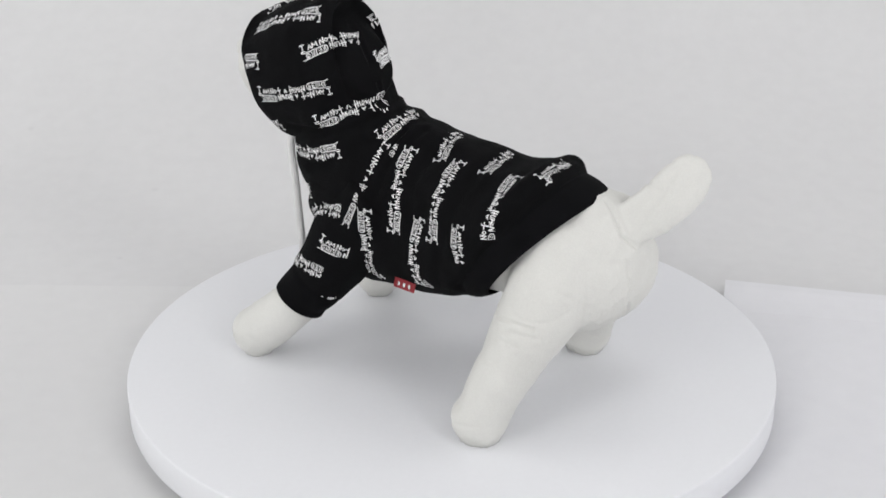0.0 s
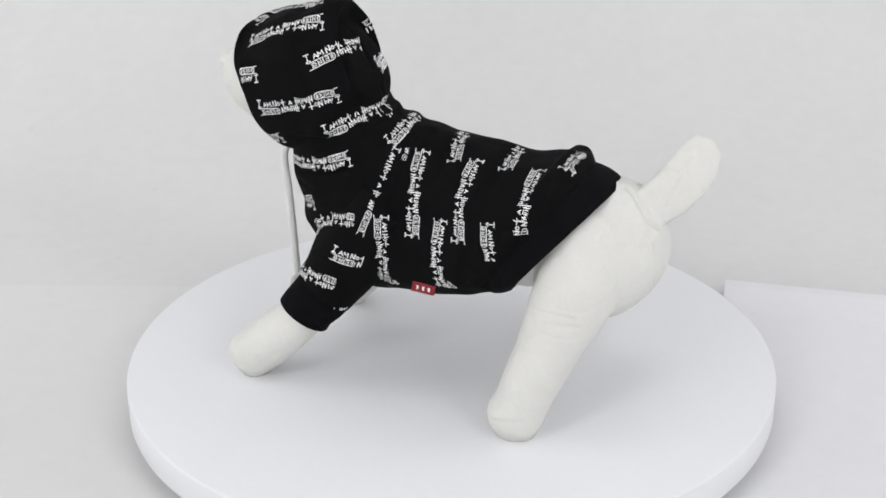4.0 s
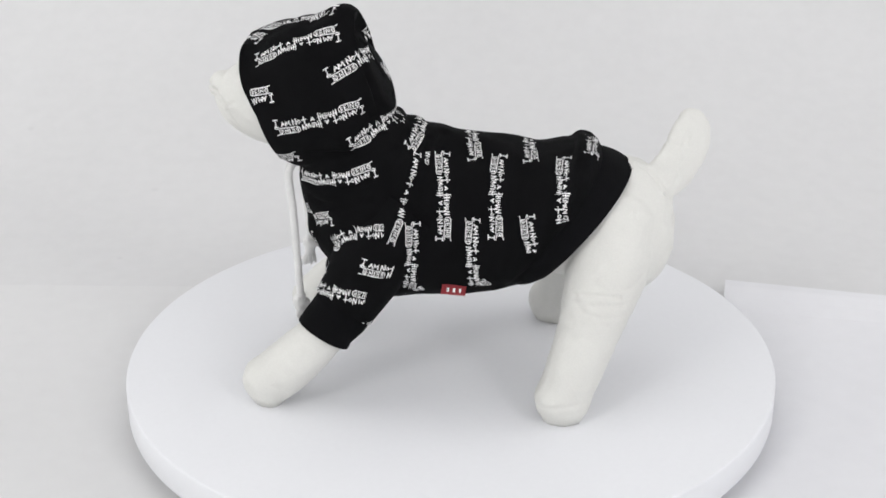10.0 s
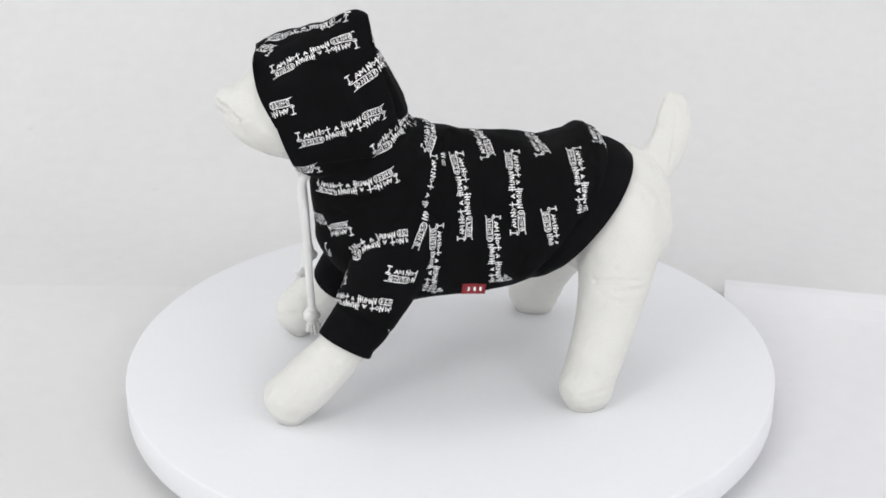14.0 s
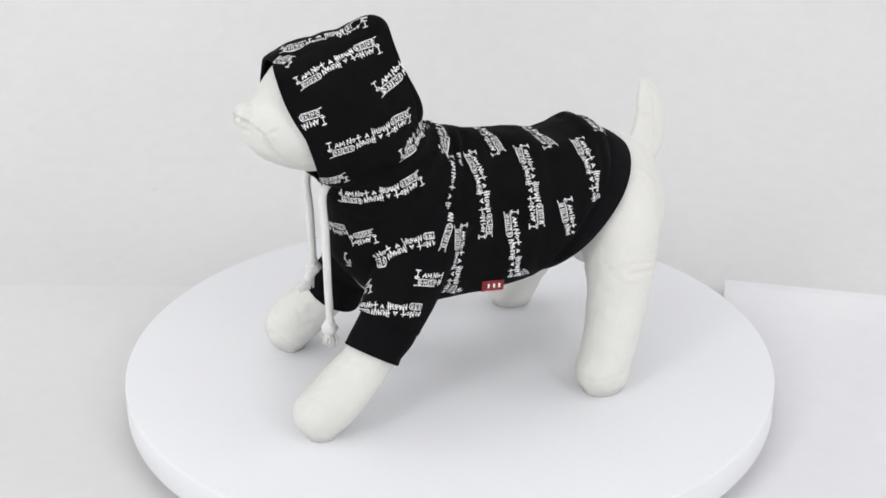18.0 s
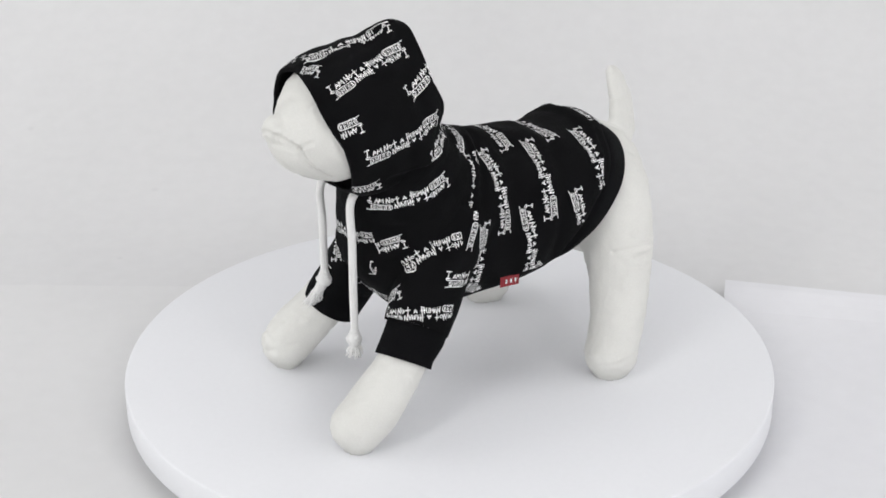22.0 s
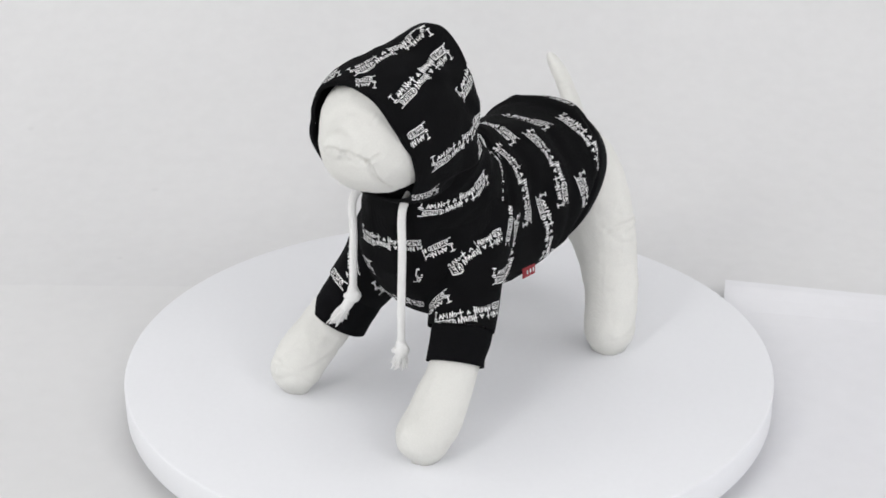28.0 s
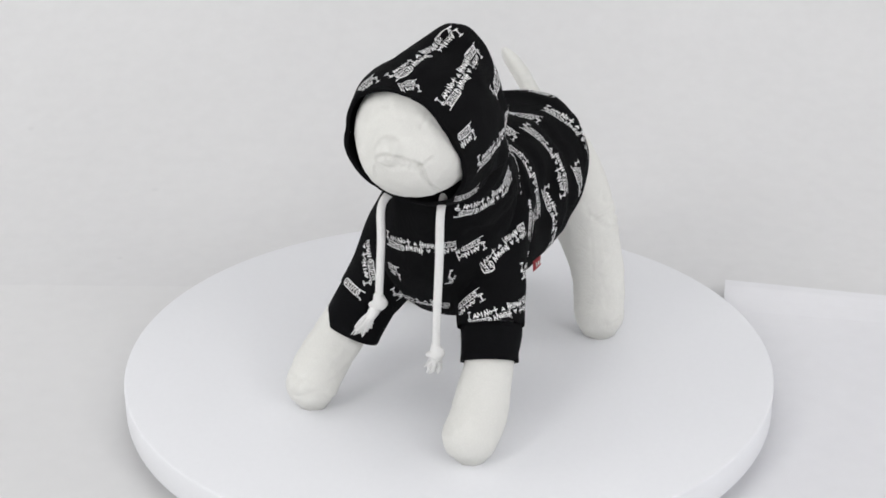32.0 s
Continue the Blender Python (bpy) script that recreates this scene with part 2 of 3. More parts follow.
# ---- the stuffed dog form (x forward, y to its left, z up from the table) ----
def mannequin():
    bm = bmesh.new()
    for rows, flat in (
        # trunk and neck
        ([(-0.124, 0.004, 0.124, 0.046), (-0.07, 0.012, 0.130, 0.047), (0.0, 0.018, 0.128, 0.051), (0.045, 0.022, 0.125, 0.046)], None),
        ([(0.03, 0.022, 0.145, 0.042), (0.060, 0.028, 0.18, 0.032), (0.080, 0.034, 0.210, 0.030)], None),
        ([(-0.121, 0.018, 0.113, 0.0445), (-0.123, -0.010, 0.113, 0.0445)], None),
        # head and snout
        ([(0.090, 0.036, 0.232, 0.035), (0.105, 0.035, 0.229, 0.0405), (0.120, 0.0352, 0.2265, 0.0408), (0.134, 0.037, 0.2255, 0.0345), (0.144, 0.0385, 0.2265, 0.0275), (0.150, 0.039, 0.2280, 0.0212), (0.1555, 0.039, 0.2300, 0.0152), (0.1582, 0.039, 0.2312, 0.0100)], None),
        # front legs
        ([(0.045, 0.048, 0.118, 0.024), (0.063, 0.066, 0.085, 0.0165), (0.0864, 0.0760, 0.054, 0.0176), (0.1135, 0.0815, 0.029, 0.0200), (0.1275, 0.0818, 0.0174, 0.0200)], None),
        ([(0.045, -0.012, 0.118, 0.024), (0.063, -0.033, 0.085, 0.0165), (0.0828, -0.0448, 0.054, 0.0184), (0.1035, -0.053, 0.029, 0.0200), (0.115, -0.055, 0.0174, 0.0200)], None),
        # hind legs
        ([(-0.118, 0.028, 0.126, 0.036), (-0.118, 0.047, 0.105, 0.031), (-0.1095, 0.068, 0.074, 0.0245), (-0.098, 0.082, 0.040, 0.0205), (-0.089, 0.088, 0.0155, 0.0195)], None),
        ([(-0.0915, 0.0878, 0.0162, 0.0196), (-0.0860, 0.0888, 0.0162, 0.0196)], None),
        ([(-0.121, -0.016, 0.124, 0.038), (-0.116, -0.030, 0.105, 0.031), (-0.103, -0.050, 0.074, 0.0240), (-0.089, -0.064, 0.040, 0.0200), (-0.079, -0.071, 0.0155, 0.0190)], None),
        ([(-0.082, -0.0705, 0.0162, 0.0190), (-0.075, -0.0715, 0.0162, 0.0190)], None),
        # tail, a flat stuffed leaf that bends to the right
        ([(-0.138, 0.008, 0.145, 0.0140), (-0.154, 0.003, 0.152, 0.0158), (-0.169, -0.0125, 0.1630, 0.0182), (-0.1775, -0.0280, 0.1755, 0.0188), (-0.1800, -0.0350, 0.1815, 0.0168)], ((-0.5, 0.85, 0.30), 0.50, 0.26)),
    ):
        skin(bm, tube_rings(rows, flat=flat), True, True)
    bm = settled(bm, 0.0015, 18)
    # seams and creases of the stuffing: mouth, cheeks, knees, hind seam, tail root
    creases = [
        ([(0.1650, 0.0345, 0.2290), (0.1640, 0.0410, 0.2320), (0.1610, 0.0510, 0.2287), (0.1510, 0.0576, 0.2228)], 0.0011, 0.0018),
        ([(0.1643, 0.0335, 0.2265), (0.1620, 0.0450, 0.2235), (0.1510, 0.0576, 0.2228)], 0.0012, 0.0006),
        ([(0.1502, 0.0576, 0.2228), (0.1463, 0.0573, 0.2144), (0.1421, 0.0595, 0.2069), (0.1260, 0.0583, 0.1951)], 0.0010, 0.0018),
        ([(0.1502, 0.0576, 0.2228), (0.1440, 0.0630, 0.2260)], 0.0012, 0.0012),
        ([(0.1355, 0.0542, 0.2491), (0.1410, 0.0528, 0.2430)], 0.0010, 0.0007),
        ([(0.1633, 0.0300, 0.2203), (0.1555, 0.0262, 0.2079)], 0.0011, 0.0011),
        ([(-0.0951, 0.0779, 0.0952), (-0.1103, 0.0840, 0.0978), (-0.1273, 0.0808, 0.0950)], 0.0014, 0.0012),
        ([(-0.1072, 0.0873, 0.0905), (-0.1320, 0.0788, 0.0888)], 0.0015, 0.0009),
        ([(-0.1366, 0.0060, 0.1650), (-0.1480, 0.0134, 0.1580), (-0.1551, 0.0170, 0.1480), (-0.1600, 0.0080, 0.1390)], 0.0015, 0.0018),
        ([(-0.1639, 0.0200, 0.1330), (-0.1658, 0.0185, 0.1170), (-0.1645, 0.0190, 0.1041), (-0.155, 0.004, 0.085)], 0.0014, 0.0013),
        ([(-0.1340, 0.0530, 0.1449), (-0.1359, 0.0477, 0.1489)], 0.0011, 0.0007),
        ([(0.1330, -0.0591, 0.0150), (0.1303, -0.0560, 0.0260), (0.1180, -0.0480, 0.0420)], 0.0010, 0.0008),
        ([(-0.0690, 0.0850, 0.0100), (-0.0770, 0.0860, 0.0400), (-0.0860, 0.0800, 0.0800)], 0.0011, 0.0003),
        ([(-0.0720, 0.0980, 0.0150), (-0.0850, 0.1060, 0.0180), (-0.1000, 0.1060, 0.0200)], 0.0013, 0.0006)]
    # stitches that pull the cloth together across the mouth and cheek seams
    for a, b, count in (((0.1502, 0.0576, 0.2228), (0.1421, 0.0595, 0.2069), 6), ((0.1421, 0.0595, 0.2069), (0.1260, 0.0583, 0.1951), 6), ((0.1640, 0.0410, 0.2320), (0.1510, 0.0576, 0.2228), 6)):
        a, b = Vector(a), Vector(b)
        for k in range(count):
            p, across = a.lerp(b, (k + 0.5) / count), (b - a).cross(Vector((1, 0.6, 0))).normalized() * 0.0030
            creases.append(([p - across, p + across], 0.0008, 0.0006))
    # puckers along the tail's seam
    for k in range(7):
        f = k / 6
        creases.append(([(-0.168 - 0.006 * f, 0.012 - 0.032 * f, 0.150 + 0.030 * f), (-0.172 - 0.006 * f, 0.008 - 0.032 * f, 0.157 + 0.030 * f)], 0.0016, 0.0005))
    grooves(bm, creases)
    bm.normal_update()
    for v in bm.verts:
        fold = max(0.0, 1.0 - 7.0 * abs(noise.noise(Vector((v.co.x * 26, v.co.y * 26, v.co.z * 52)) + Vector((3.1, 0, 7.7)))))
        some = min(1.0, max(0.0, 2.2 * noise.noise(v.co * 17 + Vector((0, 9.0, 0))) + 0.25))
        if v.co.x > 0.09 and v.co.z > 0.15:
            some *= 0.45
        v.co += v.normal * (0.0012 * noise.noise(v.co * 34) + 0.0006 * noise.noise(v.co * 110) + 0.0003 * noise.noise(v.co * 260) - 0.0010 * fold * some)
        # the soles are flat
        if v.co.z < 0.0022:
            v.co.z = 0.0002
    ob = part("dog_mannequin", bm, CALICO)
    return tagged(ob, "white calico stuffed dog form standing on the turntable", "mannequin")


# ---- the hoodie ----
def cloth_rings(rows, n=72, sub=6, square=2.25):
    """Rings from rows of (top x, top z, bottom x, bottom z, middle y, half width, how far the sides lean forward, how far the top narrows, how far it leans to the left, how far the upper left and the lower right come forward)."""
    rings = []
    for tx, tz, bx, bz, y, w, lean, peak, tip, left in spline([(*r, 0.0, 0.0, 0.0, 0.0)[:10] for r in rows], sub):
        mid, up = Vector(((tx + bx) / 2, y, (tz + bz) / 2)), Vector(((tx - bx) / 2, 0, (tz - bz) / 2))
        r = []
        for k in range(n):
            a = 2 * math.pi * k / n
            c, s = math.cos(a), math.sin(a)
            c, s = math.copysign(abs(c) ** (2 / square), c), math.copysign(abs(s) ** (2 / square), s)
            top = max(c, 0.0) ** 2
            upper_left = 2.0 * max(s, 0.0) * max(c, 0.0)
            lower_right = max(-s, 0.0) * (1.0 - max(c, 0.0))
            r.append(mid + up * c + Vector((lean * s * s + left * (upper_left + 2.2 * lower_right), w * s * (1 - peak * top) + tip * top - 0.35 * left * upper_left, 0)))
        rings.append(r)
    return rings


def rumpled(rings, size, seed, scale=28.0):
    """Soft folds over a cloth."""
    out = []
    for r in rings:
        c = sum(r, Vector()) / len(r)
        out.append([p + (p - c).normalized() * size * (noise.noise(p * scale + Vector((seed, 0, 0))) + 0.5 * noise.noise(p * scale * 2.3 + Vector((0, seed, 0)))) for p in r])
    return out


def turned_in(rings, depth, first=False, last=False):
    """Adds the cloth's thickness: the rim goes inwards and back."""
    def inner(r, nxt):
        c = sum(r, Vector()) / len(r)
        lip = [p + (c - p).normalized() * depth for p in r]
        return lip, [p + (c - p).normalized() * depth + (q - s) for p, q, s in zip(r, nxt, r)]
    if first:
        a, b = inner(rings[0], rings[2])
        rings = [b, a] + rings
    if last:
        a, b = inner(rings[-1], rings[-3])
        rings = rings + [a, b]
    return rings


def hoodie():
    thing = tagged(new("dog_hoodie"), "black dog hoodie with white all-over print and white drawcords", "hoodie")
    made = {}
    torso = cloth_rings([
        (0.043, 0.228, 0.100, 0.190, 0.034, 0.038),
        (0.036, 0.213, 0.104, 0.176, 0.034, 0.039),
        (0.031, 0.2095, 0.1045, 0.170, 0.033, 0.0408),
        (0.0265, 0.2046, 0.105, 0.164, 0.032, 0.0406),
        (0.018, 0.2028, 0.104, 0.148, 0.029, 0.0452),
        (0.0125, 0.1990, 0.102, 0.132, 0.027, 0.0462),
        (0.004, 0.1965, 0.098, 0.111, 0.024, 0.050),
        (-0.012, 0.1915, 0.062, 0.070, 0.020, 0.0525),
        (-0.040, 0.1880, 0.015, 0.069, 0.020, 0.056),
        (-0.066, 0.183, -0.012, 0.072, 0.019, 0.058),
        (-0.084, 0.1845, -0.030, 0.076, 0.018, 0.060),
        (-0.091, 0.1855, -0.036, 0.077, 0.0175, 0.0605),
        (-0.097, 0.1893, -0.040, 0.078, 0.017, 0.0605),
        (-0.1065, 0.1872, -0.047, 0.080, 0.016, 0.0600, 0.002),
        (-0.1130, 0.1765, -0.0515, 0.0812, 0.015, 0.0590, 0.003)], 144, 9)
    bm = bmesh.new()
    skin(bm, turned_in(rumpled(rumpled(torso, 0.0016, 3.1), 0.0007, 6.3, 62.0), 0.002, last=True))
    pressed(bm, [(-0.006, 0.073, 0.132, 0.014, -0.0048), (-0.023, 0.073, 0.145, 0.013, -0.0055), (-0.001, 0.047, 0.186, 0.013, -0.0028),
                 (-0.0227, 0.067, 0.146, 0.011, -0.0030), (0.0193, 0.074, 0.1455, 0.010, 0.0020), (-0.022, 0.0425, 0.183, 0.012, -0.0040),
                 (-0.063, 0.0455, 0.180, 0.014, 0.0026), (0.0925, 0.054, 0.1345, 0.012, -0.0034), (0.0186, 0.048, 0.188, 0.010, -0.0026), (0.048, 0.073, 0.183, 0.011, -0.0025), (0.026, 0.052, 0.193, 0.012, -0.0055),
                 (0.083, 0.066, 0.143, 0.012, -0.0030), (-0.043, 0.071, 0.158, 0.013, 0.0022)])
    # the raglan seam and the creases that run from the neck down the flank
    grooves(bm, [([(0.0110, 0.040, 0.197), (0.0200, 0.068, 0.170), (0.0290, 0.076, 0.140), (0.0310, 0.076, 0.110)], 0.0016, 0.0018),
                 ([(0.0010, 0.030, 0.196), (0.0100, 0.060, 0.180), (0.0160, 0.071, 0.155)], 0.0028, 0.0020),
                 ([(-0.0180, 0.020, 0.190), (-0.0140, 0.055, 0.175), (-0.0120, 0.072, 0.145)], 0.0040, 0.0016),
                 ([(-0.0560, 0.010, 0.184), (-0.0560, 0.052, 0.172), (-0.0500, 0.074, 0.140), (-0.0420, 0.072, 0.105)], 0.0042, 0.0014),
                 ([(-0.0960, 0.050, 0.178), (-0.0880, 0.068, 0.155), (-0.0740, 0.076, 0.125), (-0.0580, 0.070, 0.098)], 0.0032, 0.0016),
                 ([(0.0950, 0.060, 0.168), (0.0750, 0.072, 0.166), (0.0500, 0.074, 0.172)], 0.0022, 0.0016),
                 ([(-0.1030, -0.010, 0.189), (-0.1020, 0.012, 0.190), (-0.1000, 0.034, 0.187)], 0.0030, 0.0016),
                 ([(0.0900, 0.062, 0.155), (0.0700, 0.073, 0.152), (0.0450, 0.078, 0.158)], 0.0030, 0.0014)])
    made["body"] = part("body", bm, JERSEY, thing)
    band = cloth_rings([
        (-0.104, 0.1730, -0.044, 0.0850, 0.016, 0.0560, 0.002),
        (-0.111, 0.1778, -0.0505, 0.0803, 0.015, 0.0592, 0.003),
        (-0.116, 0.1775, -0.053, 0.0799, 0.015, 0.0595, 0.003),
        (-0.1245, 0.1735, -0.058, 0.0808, 0.015, 0.0578, 0.0035, 0.0, -0.003),
        (-0.1335, 0.1670, -0.064, 0.0840, 0.015, 0.0545, 0.0035, 0.0, -0.005)])
    bm = bmesh.new()
    skin(bm, turned_in(rumpled(band, 0.0006, 5.2), 0.0025, last=True))
    made["hem_band"] = part("hem_band", bm, RIB, thing, "black ribbed hem band")
    hood = cloth_rings([
        (0.1378, 0.2655, 0.111, 0.177, 0.0355, 0.0410, 0.002, -0.10, -0.003, 0.0055),
        (0.126, 0.2712, 0.100, 0.172, 0.0355, 0.0430, 0.002, -0.17, -0.005, 0.0035),
        (0.108, 0.2758, 0.082, 0.172, 0.036, 0.0440, 0.001, -0.20, -0.003),
        (0.090, 0.2820, 0.062, 0.180, 0.036, 0.0425, 0.0, 0.02, 0.002),
        (0.074, 0.2902, 0.051, 0.192, 0.0365, 0.0355, 0.0, 0.20, 0.004),
        (0.0605, 0.2868, 0.044, 0.203, 0.0365, 0.0300, 0.0, 0.22, 0.005),
        (0.0645, 0.2740, 0.040, 0.210, 0.037, 0.0270, 0.0, 0.08, 0.006),
        (0.0540, 0.2620, 0.038, 0.214, 0.037, 0.0245, 0.0, 0.02, 0.006),
        (0.0490, 0.2520, 0.036, 0.219, 0.037, 0.0210, 0.0, 0.0, 0.006),
        (0.043, 0.240, 0.037, 0.228, 0.037, 0.0110, 0.0, 0.0, 0.006)], 120, 10, square=2.2)
    bm = bmesh.new()
    skin(bm, turned_in(rumpled(rumpled(hood, 0.0018, 8.4, 34.0), 0.0006, 2.6, 70.0), 0.003, first=True), False, True)
    pressed(bm, [(0.129, 0.059, 0.259, 0.013, -0.0042), (0.075, 0.063, 0.272, 0.013, -0.0034), (0.076, 0.073, 0.252, 0.012, -0.0032),
                 (0.055, 0.071, 0.232, 0.013, 0.0032), (0.061, 0.074, 0.203, 0.013, 0.0050), (0.089, 0.045, 0.283, 0.011, -0.0026), (0.038, 0.040, 0.211, 0.010, 0.0020),
                 (0.070, 0.058, 0.2765, 0.011, -0.0024), (0.1265, 0.0445, 0.268, 0.011, -0.0028), (0.1145, 0.0775, 0.238, 0.010, -0.0020), (0.0625, 0.077, 0.2025, 0.012, 0.0020)])
    # the seam over the crown, and slack folds where the hood meets the neck
    grooves(bm, [([(0.1340, 0.0335, 0.269), (0.1180, 0.0335, 0.274), (0.1000, 0.0360, 0.280), (0.0840, 0.0400, 0.286), (0.0720, 0.0410, 0.2895)], 0.0016, 0.0022),
                 ([(0.0560, 0.0400, 0.268), (0.0520, 0.0385, 0.255), (0.0450, 0.0375, 0.240), (0.0400, 0.0370, 0.222)], 0.0016, 0.0014),
                 ([(0.0900, 0.0790, 0.190), (0.0680, 0.0780, 0.190), (0.0480, 0.0640, 0.200)], 0.0028, 0.0016),
                 ([(0.0820, 0.0780, 0.262), (0.0700, 0.0720, 0.246), (0.0640, 0.0720, 0.226)], 0.0040, 0.0010)])
    made["hood"] = part("hood", bm, JERSEY, thing)
    for side, rows, cuff in (
        ("left", [(0.024, 0.046, 0.150, 0.032), (0.045, 0.051, 0.122, 0.0315), (0.0585, 0.0625, 0.094, 0.0265), (0.0715, 0.0700, 0.0745, 0.0233)],
         [(0.070, 0.0695, 0.0760, 0.0216), (0.0735, 0.071, 0.0705, 0.0220), (0.0818, 0.0740, 0.0612, 0.0206), (0.0860, 0.0760, 0.0547, 0.0208)]),
        ("right", [(0.022, 0.003, 0.150, 0.033), (0.045, -0.011, 0.122, 0.0305), (0.061, -0.0215, 0.094, 0.0262), (0.0710, -0.0310, 0.075, 0.0236)],
         [(0.0690, -0.0308, 0.0760, 0.0222), (0.0716, -0.0330, 0.0705, 0.0227), (0.0772, -0.0370, 0.0600, 0.0226), (0.0820, -0.0405, 0.0495, 0.0224)])):
        bm = bmesh.new()
        skin(bm, rumpled(tube_rings(rows, 48, 8, round_ends=(False, False)), 0.0016, 2.0 + len(side)), True)
        made[side] = part("sleeve", bm, JERSEY, thing)
        bm = bmesh.new()
        skin(bm, turned_in(rumpled(tube_rings(cuff, 48, 6, round_ends=(False, False)), 0.0004, 1.0), 0.0022, last=True))
        part("cuff", bm, RIB, thing, "black ribbed cuff")
    # the drawcords hang from the chin and end in a knot and a tassel
    for rows, ends, hang in (
        ([(0.098, 0.0470, 0.182, 0.0029), (0.1105, 0.0505, 0.172, 0.0029), (0.1095, 0.0490, 0.14, 0.0029), (0.1085, 0.0465, 0.10, 0.0029), (0.1075, 0.0450, 0.066, 0.0028)], (0.1075, 0.0447, 0.066), (0.000, -0.002, -0.0125)),
        ([(0.095, 0.0090, 0.178, 0.0029), (0.1095, 0.0050, 0.170, 0.0029), (0.1085, 0.0030, 0.14, 0.0029), (0.1065, -0.0010, 0.096, 0.0028)], (0.1065, -0.0012, 0.094), (0.006, -0.011, -0.0215))):
        bm = bmesh.new()
        skin(bm, tube_rings(rows, 12, 8), True, True)
        cord = part("drawcord", bm, CORD, thing, "white cotton drawcord")
        bm = bmesh.new()
        x, y, z = ends
        skin(bm, tube_rings([(x - 0.003, y - 0.002, z - 0.003, 0.0036), (x + 0.001, y + 0.0015, z - 0.001, 0.0056), (x, y, z + 0.004, 0.0036)], 14, 3), True, True)
        skin(bm, tube_rings([(x + 0.002, y - 0.005, z - 0.003, 0.0020), (x + 0.004, y, z, 0.0026), (x + 0.001, y + 0.005, z + 0.002, 0.0020)], 10, 3), True, True)
        part("knot", bm, CORD, cord)
        bm = bmesh.new()
        rnd = random.Random(int(y * 9000))
        lean = Vector(hang)
        neck = Vector((x, y, z - 0.002)) + lean * 0.45
        skin(bm, tube_rings([(x, y, z - 0.001, 0.0034), (*(Vector((x, y, z - 0.002)) + lean * 0.25), 0.0040), (*neck, 0.0036)], 12, 4), True, True)
        for k in range(64):
            a, o = rnd.uniform(0, 6.28), rnd.uniform(0.0005, 0.0026)
            side = Vector((math.cos(a), math.sin(a), 0.3 * math.sin(3 * a)))
            root = neck + side * o - lean * 0.12
            bend = neck + side * o * rnd.uniform(1.2, 2.4) + lean * rnd.uniform(0.15, 0.3)
            far = neck + side * o * rnd.uniform(1.2, 3.0) + lean * rnd.uniform(0.35, 0.68) + Vector((rnd.gauss(0, 0.0007), rnd.gauss(0, 0.0007), rnd.gauss(0, 0.0007)))
            thick = rnd.uniform(0.0005, 0.0010)
            skin(bm, tube_rings([(*root, thick), (*bend, thick), (*far, 0.7 * thick)], 5, 3), True, True)
        part("tassel", bm, CORD, cord)
    return thing, made


# ---- the white print ----
GLYPHS = {
    "I": [[(0, 1), (1, 1)], [(0.5, 1), (0.45, 0)], [(0, 0), (0.9, 0)]],
    "i": [[(0.5, 1), (0.5, 0)]],
    "A": [[(0, 0), (0.5, 1), (1, 0)], [(0.2, 0.32), (0.8, 0.38)]],
    "M": [[(0, 0), (0.08, 1), (0.5, 0.3), (0.92, 1), (1, 0)]],
    "N": [[(0, 0), (0.04, 1), (0.95, 0), (1, 1)]],
    "O": [[(0.5, 1), (0, 0.5), (0.5, 0), (1, 0.5), (0.5, 1)]],
    "T": [[(0.5, 1.1), (0.5, -0.1)], [(0, 0.58), (1, 0.62)]],
    "H": [[(0.3, 1.1), (0.3, -0.1)], [(0.72, 1), (0.74, 0)], [(0, 0.48), (1.1, 0.52)]],
    "U": [[(0, 1), (0.1, 0), (0.9, 0), (1, 1)]],
    "B": [[(0, 0), (0, 1), (0.85, 0.82), (0.2, 0.5), (0.95, 0.2), (0, 0)]],
    "E": [[(1, 1), (0, 1), (0, 0), (1, 0)], [(0, 0.5), (0.8, 0.5)]],
    "G": [[(1, 0.85), (0.5, 1), (0, 0.5), (0.5, 0), (1, 0.1), (1, 0.5), (0.55, 0.5)]]}


